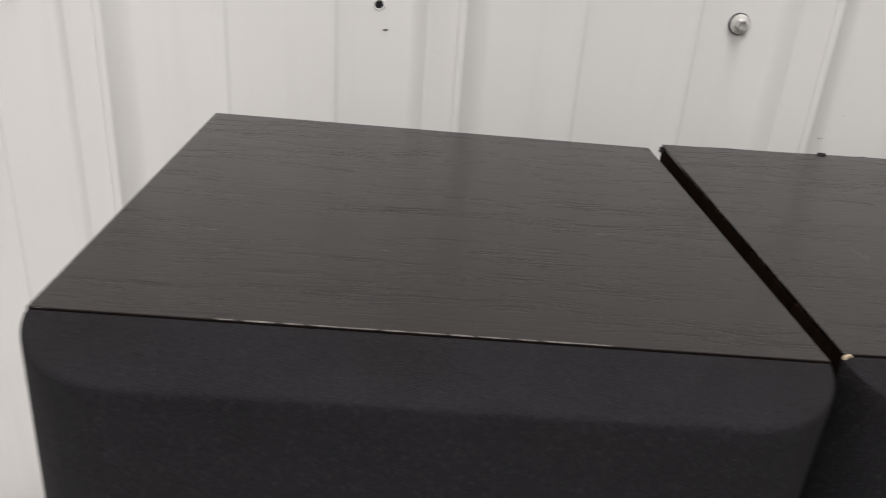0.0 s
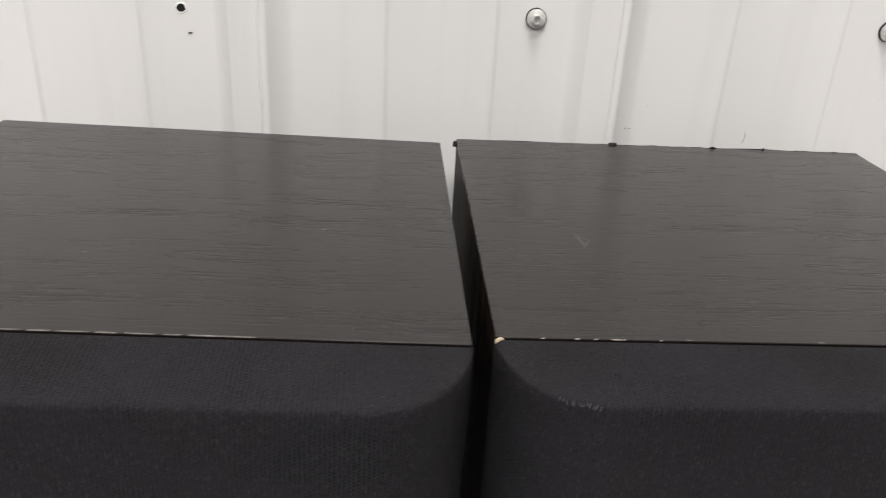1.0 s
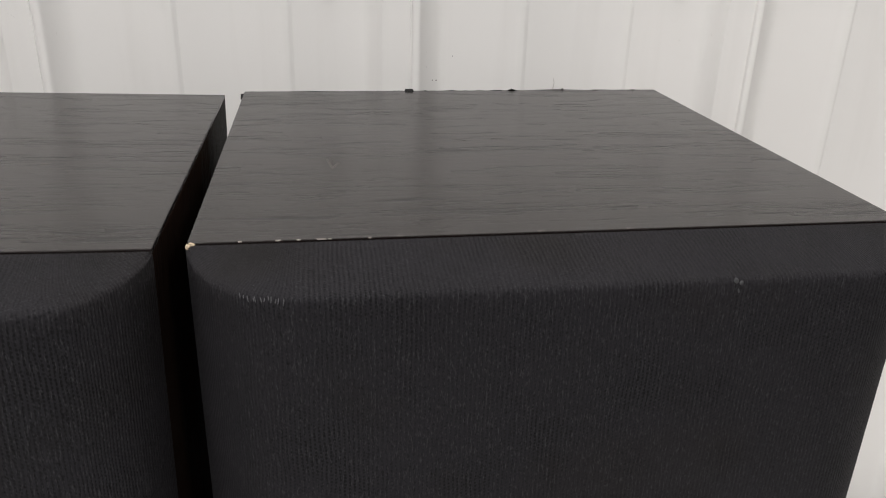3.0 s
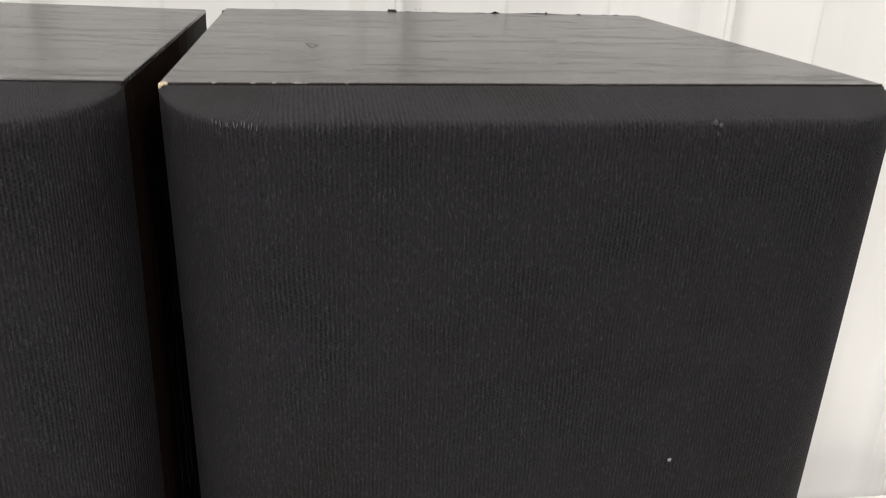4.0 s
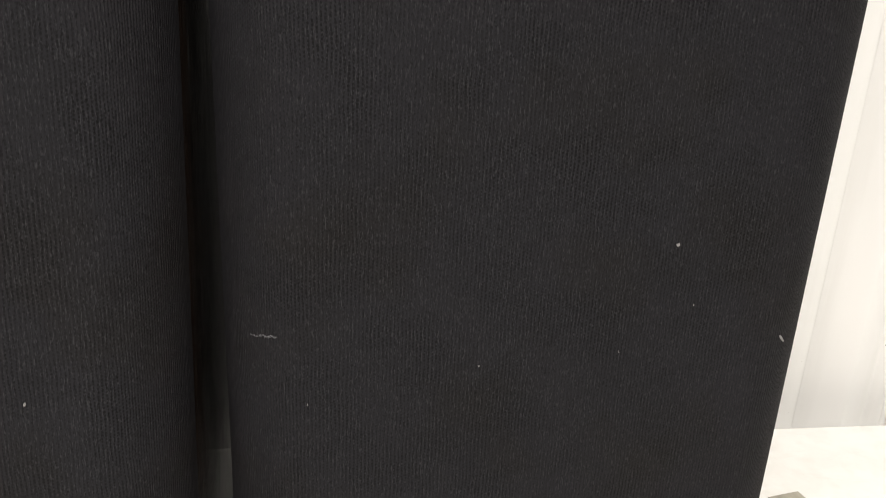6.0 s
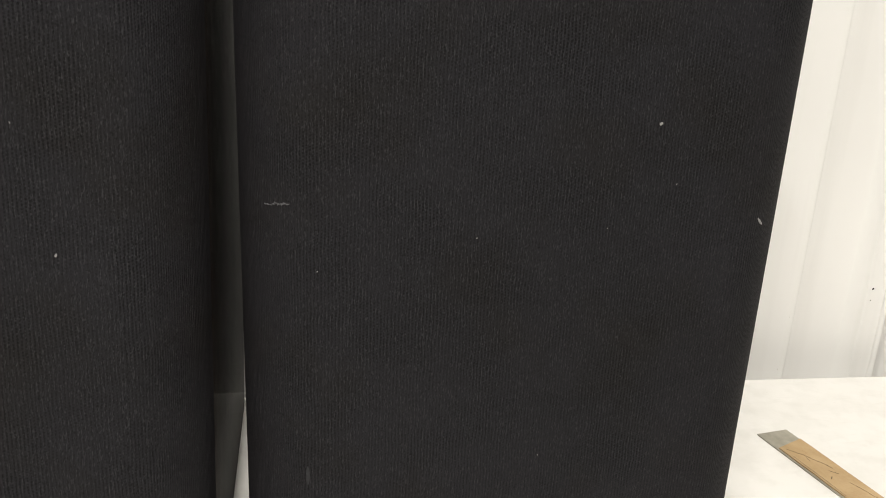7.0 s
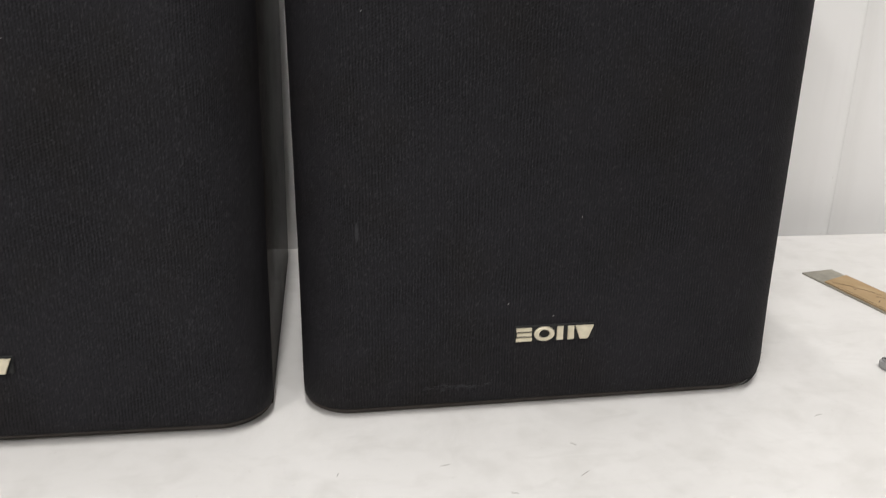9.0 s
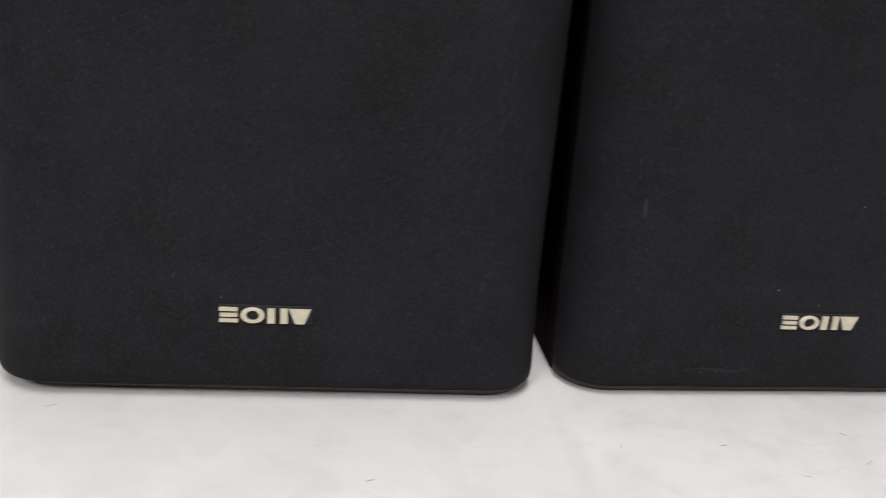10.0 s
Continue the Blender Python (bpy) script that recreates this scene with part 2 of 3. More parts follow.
def box_bm(x0, x1, y0, y1, z0, z1, bevel=0.0, segments=2):
    bm = bmesh.new()
    bmesh.ops.create_cube(bm, size=1.0, matrix=Matrix.Translation(((x0 + x1) / 2, (y0 + y1) / 2, (z0 + z1) / 2)) @ Matrix.Diagonal((x1 - x0, y1 - y0, z1 - z0, 1)))
    if bevel:
        bmesh.ops.bevel(bm, geom=bm.edges[:], offset=bevel, segments=segments, affect="EDGES", profile=0.5)
    return bm


def loft_bm(rings, cap=True):
    """Closed rings of equal length, joined one after another."""
    bm = bmesh.new()
    rows = [[bm.verts.new(p) for p in ring] for ring in rings]
    n = len(rows[0])
    for a, b in zip(rows, rows[1:]):
        for i in range(n):
            bm.faces.new((a[i], a[(i + 1) % n], b[(i + 1) % n], b[i]))
    if cap:
        bm.faces.new(rows[0][::-1])
        bm.faces.new(rows[-1])
    return bm


def prism_bm(outline, z0, z1, bevel=0.0):
    bm = loft_bm([[(x, y, z0) for x, y in outline], [(x, y, z1) for x, y in outline]])
    if bevel:
        bmesh.ops.bevel(bm, geom=[e for e in bm.edges if abs(e.verts[0].co.z - e.verts[1].co.z) < 1e-6], offset=bevel, segments=2, affect="EDGES")
    return bm


def empty(name, m, parent=None):
    ob = new(name)
    ob.matrix_world = m
    ob.empty_display_size = 0.05
    return ob


def strand_bm(points, radius, sides=5):
    """A thin round thread along the points."""
    rings = []
    pts = [Vector(p) for p in points]
    for i, p in enumerate(pts):
        d = (pts[min(i + 1, len(pts) - 1)] - pts[max(i - 1, 0)]).normalized()
        u = d.orthogonal().normalized()
        v = d.cross(u)
        r = radius * (0.5 if i in (0, len(pts) - 1) else 1.0)
        rings.append([tuple(p + r * (u * math.cos(2 * math.pi * k / sides) + v * math.sin(2 * math.pi * k / sides))) for k in range(sides)])
    return loft_bm(rings)


# ---------------- the place ----------------
WALL_M = pose(0, 0.2859, 0, 0, 0, -2.125)
FLOOR_Z = -0.76
PITCH = 0.2286
RIB = 0.0975
RISE = 0.0098


def wall_profile(u0, u1):
    """Offsets of the ribbed steel sheet towards the room: ribs with soft feet, crisp shoulders and a lapped bead, and two slight creases between them."""
    pts = [(u0, 0.0)]
    k0, k1 = math.floor((u0 - RIB) / PITCH) + 1, math.ceil((u1 - RIB) / PITCH) - 1
    foot = [(f / 7, (f / 7) ** 1.6) for f in range(8)]
    for k in range(k0, k1 + 1):
        c = RIB + k * PITCH
        shape = [(-0.0255 + 0.0120 * f, RISE * h) for f, h in foot]
        shape += [(-0.0128, RISE + 0.0003), (0.0046, RISE + 0.0003), (0.0050, RISE - 0.0004), (0.0056, RISE - 0.0003), (0.0064, RISE + 0.0011),
                  (0.0078, RISE + 0.0017), (0.0100, RISE + 0.0018), (0.0112, RISE + 0.0012), (0.0120, RISE)]
        shape += [(0.0270 - 0.0150 * f, RISE * h) for f, h in foot[-2::-1]]
        pts += [(c + a, b) for a, b in shape]
        shift = 0.0030 if k >= 0 else 0.0074
        for third in (-0.0355, 0.0355):
            m = c + PITCH / 2 + third + shift
            pts += [(m - 0.0100, 0.0), (m - 0.0060, 0.0013), (m - 0.0016, 0.0019), (m - 0.0006, 0.0017), (m + 0.0010, 0.0003), (m + 0.0020, 0.0)]
    pts.append((u1, 0.0))
    return [p for p in pts if u0 <= p[0] <= u1]


prof = wall_profile(-2.4, 2.4)
ring = [(u, -o) for u, o in prof] + [(2.4, 0.05), (-2.4, 0.05)]
bm = loft_bm([[(u, y, z) for u, y in ring] for z in (FLOOR_Z, CEIL)])
wall = smooth(part("wall_north", bm, WALL), 33)
wall.matrix_world = WALL_M
tagged(wall, "white painted ribbed steel wall with screws", "wall", kind="structure")

for name, (x0, x1, y0, y1) in (("wall_south", (-2.5, 2.5, -5.3, -5.2)), ("wall_east", (2.38, 2.48, -5.2, 0.14)), ("wall_west", (-2.48, -2.38, -5.2, 0.36))):
    w = part(name, box_bm(x0, x1, y0, y1, FLOOR_Z, CEIL), PLAINWALL)
    tagged(w, "plain grey painted wall closing the room", "wall", kind="structure")
fl = part("floor", box_bm(-2.6, 2.6, -5.4, 0.6, FLOOR_Z - 0.1, FLOOR_Z), FLOOR)
tagged(fl, "plain grey concrete floor of the room", "floor", kind="structure")
ce = part("ceiling", box_bm(-2.6, 2.6, -5.4, 0.6, CEIL, CEIL + 0.1), PLAINWALL)
tagged(ce, "plain grey ceiling with added strip lamps", "ceiling", kind="structure")

# table
TY = 0.2376
table = empty("table", pose(0, 0, FLOOR_Z))
tagged(table, "white scuffed workbench table standing before the ribbed wall", "table")
slope = math.tan(radians(-2.125))


def table_height(x, y):
    """The tabletop is bowed: it rises by a few millimetres under the left loudspeaker."""
    bow = max(0.0, 0.0070 - 0.01929 * (max(x, -0.30) + 0.2686) - 0.00934 * (max(y, -0.10) + 0.0138))
    f = min(1.0, max(0.0, -x / 0.016))
    return bow * f * f * (3 - 2 * f)


def tabletop_bm():
    xs = [-1.0, -0.7, -0.45, -0.36, -0.30, -0.26, -0.2, -0.12, -0.06, -0.03] + [-0.016 + 0.002 * k for k in range(9)] + [0.1, 0.3, 0.6, 1.05]
    steps = [-0.62, -0.4, -0.25, -0.16, -0.12, -0.10, -0.08, -0.05, -0.02, 0.02, 0.08, 0.15, 1.0]
    bm = bmesh.new()
    upper, lower = [], []
    for x in xs:
        ys = [y if y < 1 else TY + slope * x for y in steps]
        upper.append([bm.verts.new((x, y, table_height(x, y))) for y in ys])
        lower.append([bm.verts.new((x, y, -0.032)) for y in ys])
    n, m = len(xs), len(steps)
    for i in range(n - 1):
        for j in range(m - 1):
            bm.faces.new((upper[i][j], upper[i + 1][j], upper[i + 1][j + 1], upper[i][j + 1]))
            bm.faces.new((lower[i][j], lower[i][j + 1], lower[i + 1][j + 1], lower[i + 1][j]))
        for j in (0, m - 1):
            bm.faces.new((upper[i][j], lower[i][j], lower[i + 1][j], upper[i + 1][j]))
    for j in range(m - 1):
        for i in (0, n - 1):
            bm.faces.new((upper[i][j], upper[i][j + 1], lower[i][j + 1], lower[i][j]))
    return bm


top = smooth(part("tabletop", tabletop_bm(), TABLE, table, "white scuffed laminate tabletop"))
top.matrix_parent_inverse = pose(0, 0, -FLOOR_Z)
for x in (-0.92, 0.97):
    for y in (-0.55, 0.12):
        leg = part("leg", box_bm(x - 0.025, x + 0.025, y - 0.025, y + 0.025, FLOOR_Z, -0.032, 0.003), LEG, table, "grey square steel leg")
        leg.matrix_parent_inverse = pose(0, 0, -FLOOR_Z)

# ---------------- loudspeakers ----------------
W, D, H, G = 0.2521, 0.2302, 0.3956, 0.0304


def grille_ring(inset, z, corners):
    """Outline of the grille seen from above: square at the cabinet, rounded in front, tighter near the bottom."""
    low, n = min(1.0, max(0.0, z / 0.06)), 12
    low = low * low * (3 - 2 * low)
    ra, rb = (c + (0.0345 - c) * low for c in corners)
    side, y1 = inset * 0.2 - 0.0008, -G + inset
    x0, x1 = side, W - side

    def turn(r, cx, first):
        start = math.asin(min(0.98, max(0.0, (y1 + r + 0.0008) / r)))
        sweep = math.pi / 2 - start
        begin = math.pi + start if first else 1.5 * math.pi
        return [(cx + r * math.cos(begin + sweep * k / n), min(-0.0008, y1 + r + r * math.sin(begin + sweep * k / n)), z) for k in range(n + 1)]
    pts = turn(ra, x0 + ra, True)
    pts += [(x0 + ra + (x1 - x0 - ra - rb) * k / 24, y1, z) for k in range(1, 24)]
    return pts + turn(rb, x1 - rb, False)


def flake_bm(specs, normal):
    """Small raised flecks. Each: place, length, width, angle on its surface, height."""
    bm = bmesh.new()
    n = Vector(normal)
    a = Vector((1, 0, 0))
    b = n.cross(a)
    for (p, length, width, ang, h) in specs:
        p = Vector(p)
        d = a * math.cos(radians(ang)) + b * math.sin(radians(ang))
        s = n.cross(d)
        low, high = [], []
        for q, r in ((-0.5, 0.25), (-0.15, 0.5), (0.2, 0.42), (0.5, 0.2)):
            for sign in (1, -1):
                low.append((q, r * sign))
        order = [low[0], low[2], low[4], low[6], low[7], low[5], low[3], low[1]]
        v0 = [bm.verts.new(p + d * (q * length) + s * (r * width)) for q, r in order]
        v1 = [bm.verts.new(p + n * h + d * (q * length * 0.85) + s * (r * width * 0.7)) for q, r in order]
        for i in range(8):
            bm.faces.new((v0[i], v0[(i + 1) % 8], v1[(i + 1) % 8], v1[i]))
        bm.faces.new(v1)
        bm.faces.new(v0[::-1])
    return bm


def badge_shapes():
    """Four plain raised marks in the badge's colour: a stack of short bars, an oval ring, a pair of upright bars and a wedge."""
    h = 0.0071

    def bar(x0, x1, z0, z1):
        return prism_bm([(x0, z0), (x1, z0), (x1, z1), (x0, z1)], 0.0, 0.0012, 0.0002)

    def joined(*pieces):
        whole = pieces[0]
        for piece in pieces[1:]:
            me = bpy.data.meshes.new("piece")
            piece.to_mesh(me)
            piece.free()
            whole.from_mesh(me)
            bpy.data.meshes.remove(me)
        return whole

    stack = joined(bar(-0.0040, 0.0040, -h / 2, -h / 2 + 0.0018), bar(-0.0036, 0.0038, -0.0009, 0.0009), bar(-0.0040, 0.0038, h / 2 - 0.0018, h / 2))
    angles = [2 * math.pi * k / 24 for k in range(24)]
    profile = ((1.0, 1.0, 0.0), (1.0, 1.0, 0.0010), (0.96, 0.95, 0.0012), (0.56, 0.66, 0.0012), (0.53, 0.63, 0.0010), (0.53, 0.63, 0.0), (1.0, 1.0, 0.0))
    ring = loft_bm([[(0.0052 * a * math.cos(t), 0.0037 * b * math.sin(t), z) for t in angles] for a, b, z in profile], False)
    pair = joined(bar(-0.0044, -0.0012, -h / 2, h / 2), bar(0.0012, 0.0044, -h / 2, h / 2))
    wedge = prism_bm([(-0.0020, -h / 2), (0.0020, -h / 2), (0.0048, h / 2), (-0.0048, h / 2)], 0.0, 0.0012, 0.0002)
    return [(-0.0155, stack), (-0.0052, ring), (0.0056, pair), (0.0153, wedge)]


def speaker(m, label, badge_x, badge_z, base, corners):
    sp = empty("loudspeaker", m)
    tagged(sp, label, "loudspeaker", "pair of loudspeakers")
    th, skin = 0.015, 0.0018
    made = []
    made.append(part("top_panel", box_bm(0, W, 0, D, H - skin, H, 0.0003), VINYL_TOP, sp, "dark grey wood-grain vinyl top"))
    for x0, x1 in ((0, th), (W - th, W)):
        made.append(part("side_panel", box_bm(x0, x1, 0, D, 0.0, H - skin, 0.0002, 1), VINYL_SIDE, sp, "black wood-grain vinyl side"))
    made.append(part("bottom_panel", box_bm(th, W - th, 0, D, 0.0, th, 0.0005, 1), VINYL_SIDE, sp))
    made.append(part("back_panel", box_bm(th, W - th, D - 0.012, D - 0.002, th, H - skin), BACKING, sp, "black back panel"))
    made.append(part("baffle", box_bm(th, W - th, 0.001, 0.016, th, H - skin), BACKING, sp, "black front baffle"))
    foot, inset, lip = base
    foot_l, foot_r = foot

    def foot_ring(d, rise):
        return [(x, y, foot_l + (foot_r - foot_l) * x / W + rise) for x, y, z in grille_ring(d, foot_l, corners)]
    frame_rings = [foot_ring(inset, 0.0), foot_ring(inset - 0.0008, 0.0008), grille_ring(0.0026, lip - 0.0004, corners), grille_ring(0.0018, lip, corners)]
    made.append(smooth(part("grille_base", loft_bm(frame_rings), BROWN, sp, "brown fibreboard lower edge of the grille")))
    levels = [(0.0022, lip), (0.0010, lip + 0.0010), (0.0, 0.0120)]
    levels += [(0.0, 0.0120 + (H - 0.0230) * k / 10) for k in range(1, 11)]
    rings = [grille_ring(i, z, corners) for i, z in levels]
    for inset, drop in ((0.0001, 0.0080), (0.0005, 0.0069), (0.0012, 0.0062), (0.0023, 0.0058)):
        rings.append([(x, y, H - 0.0006 - (drop - 0.0006) * (0.12 + 0.88 * min(1.0, -y / (0.9 * G)))) for x, y, z in grille_ring(inset, H, corners)])
    ridge = rings[-1]
    lo, hi = min(p[0] for p in ridge), max(p[0] for p in ridge)
    for f in (0.3, 0.6, 0.85, 1.0):
        rings.append([(x + ((x - lo) / (hi - lo) * W - x) * f, y * (1 - f) - 0.0008 * f, z * (1 - f) + (H - 0.0006) * f) for x, y, z in ridge])
    grille = smooth(part("grille", loft_bm(rings), CLOTH, sp, "black ribbed knit cloth grille"), 60)
    made.append(grille)
    # The dark plate is added for the shadow outline round the raised marks.
    badge = part("badge", box_bm(badge_x - 0.0202, badge_x + 0.0206, -G - 0.0008, -G + 0.001, badge_z - 0.0040, badge_z + 0.0044, 0.0003, 1), FELT, sp, "thin black plate standing for shadow round the badge marks")
    made.append(badge)
    for dx, bm in badge_shapes():
        bmesh.ops.transform(bm, matrix=pose(badge_x + dx, -G - 0.0009, badge_z, 90), verts=bm.verts)
        made.append(part("badge_mark", bm, GOLD, badge, "pale gold raised shape"))
    return sp, made


right, made_r = speaker(pose(0, 0, 0), "black loudspeaker with chipped corner and linty grille, on the table", 0.1242, 0.0426, ((0.0006, 0.0006), 0.0060, 0.0050), (0.0240, 0.0320))
LEFT_M = pose(-0.2686, -0.0138, 0.0070, 0, 0, 0.36) @ pose(0, 0, 0, -0.535) @ pose(0, 0, 0, 0, 1.105)
left, made_l = speaker(LEFT_M, "black loudspeaker with worn front edge, leaning slightly on the table", 0.1237, 0.0426, ((0.0016, -0.0002), 0.0085, 0.0060), (0.0300, 0.0250))


def wear(name, specs, normal, material, parent, label):
    """Each mark is a part of its own."""
    for spec in specs:
        part(name, flake_bm([spec], normal), material, parent, label)


UP = (0, 0, 1)
FRONT = (0, -1, 0)
F = -G


def front(x):
    """Depth of the grille's face, which curves back near both sides."""
    r = 0.0345
    c = max(0.0, abs(x - W / 2) - (W / 2 - r))
    return F + r - math.sqrt(max(0.0, r * r - c * c)) - 0.0002


rng = random.Random(4)
top_r, grille_r, top_l = made_r[0], made_r[7], made_l[0]

# wear and lint on the right cabinet
wear("chipped_corner", [((0.0006, -0.0008, H - 0.0016), 0.0019, 0.0036, 8, 0.0006), ((0.0016, -0.0006, H - 0.0002), 0.0020, 0.0012, -10, 0.0005)], FRONT, RAW, top_r, "bare beige wood at the chipped corner")
wear("worn_edge", [((x, 0.0006, H - 0.0001), rng.uniform(0.0015, 0.005), 0.0007, rng.uniform(-6, 6), 0.0002) for x in (0.068, 0.116, 0.147)],
     UP, WORN, top_r, "pale speck where the vinyl edge has worn")
wear("worn_edge", [((x, 0.0002, H - 0.0002), length, 0.0007, rng.uniform(-9, 9), 0.0002) for x, length in ((0.0165, 0.0016), (0.0285, 0.0022), (0.0350, 0.0014), (0.0420, 0.0040), (0.0450, 0.0012), (0.0580, 0.0012))],
     UP, CHIP, top_r, "bright chip along the vinyl edge")
wear("felt_tab", [((0.0965, D - 0.0010, H), 0.0055, 0.0030, 0, 0.0011), ((0.150, D - 0.0005, H - 0.0005), 0.009, 0.0020, 1, 0.0006),
                  ((0.040, D - 0.0006, H - 0.0004), 0.009, 0.0020, -1, 0.0005), ((0.192, D - 0.0008, H - 0.0003), 0.0012, 0.0020, 2, 0.0014),
                  ((-0.0003, D - 0.002, H - 0.004), 0.004, 0.003, 30, 0.003)], UP, FELT, top_r, "black ragged felt at the rear edge")
wear("scratch", [((0.0463, 0.0840, H), 0.0165, 0.0011, 98, 0.00006), ((0.0487, 0.0800, H), 0.0085, 0.0010, 67, 0.00006), ((0.0485, 0.0868, H), 0.0100, 0.0007, -58, 0.00006),
                 ((0.1076, 0.1182, H), 0.0045, 0.0006, 150, 0.00006), ((0.1100, 0.1165, H), 0.0020, 0.0006, 20, 0.00006)], UP, FAINT, top_r, "faint grey scratch")
wear("scratch", [((0.1235 + 0.0014 * k, 0.1180 + rng.uniform(-0.0012, 0.0012), H), rng.uniform(0.0012, 0.0030), 0.0006, rng.uniform(0, 180), 0.00006) for k in range(6)], UP, FAINT, top_r, "faint grey scuff")
wear("scratch", [((0.2120, 0.1670, H), 0.0024, 0.0008, 120, 0.0001)], UP, WORN, top_r, "pale grey scratch")
ragged = random.Random(12)
steps = [0.004 + 0.0041 * k for k in range(60)]
upper = [(x, D + ragged.uniform(0.0001, 0.0005)) for x in steps]
lower = [(x, D - 0.0008) for x in steps]
strip = prism_bm(lower + upper[::-1], H - 0.0009, H - 0.0003)
for v in strip.verts:
    if v.co.z > H - 0.0005:
        v.co.z += max(0.0, ragged.gauss(-0.0004, 0.0005))
part("felt_edge", strip, FELT, top_r, "black ragged felt along the rear edge")
lint_r = [((0.1760, F, 0.2596), 0.0015, 0.0013, 40, 0.0006), ((0.2310, front(0.2310), 0.2160), 0.0042, 0.0012, -50, 0.0008),
          ((0.1005, F, 0.0590), 0.0010, 0.0005, 60, 0.0004), ((0.0321, F, 0.1957), 0.0005, 0.0004, 0, 0.0004), ((0.0991, F, 0.2096), 0.0007, 0.0004, 10, 0.0004),
          ((0.1572, F, 0.2136), 0.0005, 0.0005, 0, 0.0004)]
lint_r += [((rng.uniform(0.05, 0.205), F, rng.uniform(0.03, 0.27)), rng.uniform(0.0004, 0.0009), 0.0003, rng.uniform(0, 180), 0.0003) for k in range(3)]
ob = part("lint", flake_bm(lint_r, FRONT), LINT)
tagged(ob, "pale lint flecks clinging to the grille cloth", "lint", kind="stuff")
fluff = [((0.0118 + 0.0011 * k, front(0.0118 + 0.0011 * k), 0.2224 + 0.0002 * k + rng.uniform(-0.0004, 0.0004)), rng.uniform(0.0014, 0.0022), 0.0005, rng.uniform(-25, 25), 0.0004) for k in range(9)]
fluff += [((0.0150 + 0.0016 * k, front(0.0150 + 0.0016 * k), 0.2232 + rng.uniform(-0.0004, 0.0008)), 0.0013, 0.0004, rng.uniform(50, 130), 0.0005) for k in range(3)]
ob = part("lint", flake_bm(fluff, FRONT), FLUFF)
tagged(ob, "grey snagged fluff on the black grille cloth", "lint", kind="stuff")
dust = [((rng.gauss(0.0740, 0.0075), F, rng.gauss(0.0152, 0.0009)), rng.uniform(0.0010, 0.0030), rng.uniform(0.0002, 0.0005), rng.uniform(-15, 15), 0.0001) for k in range(70)]
ob = part("dust", flake_bm(dust, FRONT), DUST)
tagged(ob, "grey dust rubbed into the cloth near the bottom", "dust", kind="stuff")
lint_l = [((0.1998, F, 0.2040), 0.0013, 0.0009, 70, 0.0005)]
lint_l += [((rng.uniform(0.05, 0.205), F, rng.uniform(0.03, 0.28)), rng.uniform(0.0004, 0.0010), 0.0003, rng.uniform(0, 180), 0.0003) for k in range(6)]
ob = part("lint", flake_bm(lint_l, FRONT), LINT)
ob.matrix_world = LEFT_M
tagged(ob, "pale lint flecks clinging to the grille cloth", "lint", kind="stuff")
wear("rub_mark", [((0.0278, front(0.0278), 0.098), 0.0016, 0.010, 0, 0.00005)],
     FRONT, DUST, grille_r, "grey rubbed mark on the cloth")
wear("rub_mark", [((0.0185 + 0.0011 * k + rng.uniform(-0.0004, 0.0004), front(0.0185 + 0.0011 * k) + 0.0004, H - 0.0066 + rng.uniform(-0.0008, 0.0006)), 0.0003, rng.uniform(0.0012, 0.0026), rng.uniform(-15, 15), 0.0003) for k in range(12)],
     FRONT, FLUFF, grille_r, "pale rubbed fleck on the cloth ridge")
wear("cloth_nub", [((0.1722, F + 0.0006, H - 0.0066), 0.0017, 0.0018, 100, 0.0008), ((0.1740, F + 0.0005, H - 0.0074), 0.0015, 0.0012, 60, 0.0008), ((0.1733, F, H - 0.0100), 0.0005, 0.0018, 10, 0.0005)],
     FRONT, NUB, grille_r, "snagged grey nub in the cloth")
wear("frayed_cloth", [((0.2415, front(0.2415), 0.0066), 0.0042, 0.0006, 22, 0.0005), ((0.2452, front(0.2452), 0.0078), 0.0020, 0.0005, 55, 0.0006), ((0.2470, front(0.2470), 0.0095), 0.0014, 0.0004, 80, 0.0006)], FRONT, FELT, grille_r, "frayed black cloth at the lower corner")

for curl in ([(0.2290, 0.0046), (0.2345, 0.0048), (0.2400, 0.0058), (0.2448, 0.0080), (0.2480, 0.0108)], [(0.2440, 0.0072), (0.2475, 0.0085), (0.2492, 0.0110), (0.2480, 0.0130)]):
    part("frayed_cloth", strand_bm([(x, front(x) - 0.0006, z) for x, z in curl], 0.00055), FELT, grille_r, "frayed black cloth at the lower corner")
for tip in ([(0.2478, front(0.2478), 0.0104), (0.2500, front(0.2490), 0.0112), (0.2526, front(0.2496), 0.0128)], [(0.2478, front(0.2478), 0.0090), (0.2500, front(0.2488), 0.0084), (0.2518, front(0.2490), 0.0070)]):
    part("loose_thread", strand_bm(tip, 0.00022), FELT, grille_r, "short black thread sticking out")

# wear on the left cabinet
wear("worn_edge", [((0.060 + 0.0105 * k, 0.0003, H - 0.0001), rng.uniform(0.006, 0.012), rng.uniform(0.0005, 0.0009), rng.uniform(-1, 1), 0.0002) for k in range(12)],
     UP, WORN, top_l, "pale line where the vinyl edge has worn")
wear("scratch", [((0.1061, 0.0592, H), 0.0026, 0.0006, 5, 0.0001), ((0.1955, 0.0912, H), 0.0034, 0.0007, 8, 0.0001), ((0.0398, 0.0668, H), 0.0032, 0.0005, 4, 0.0001)], UP, WORN, top_l, "short pale scratch")

# ---------------- wall screws, hole, marks ----------------


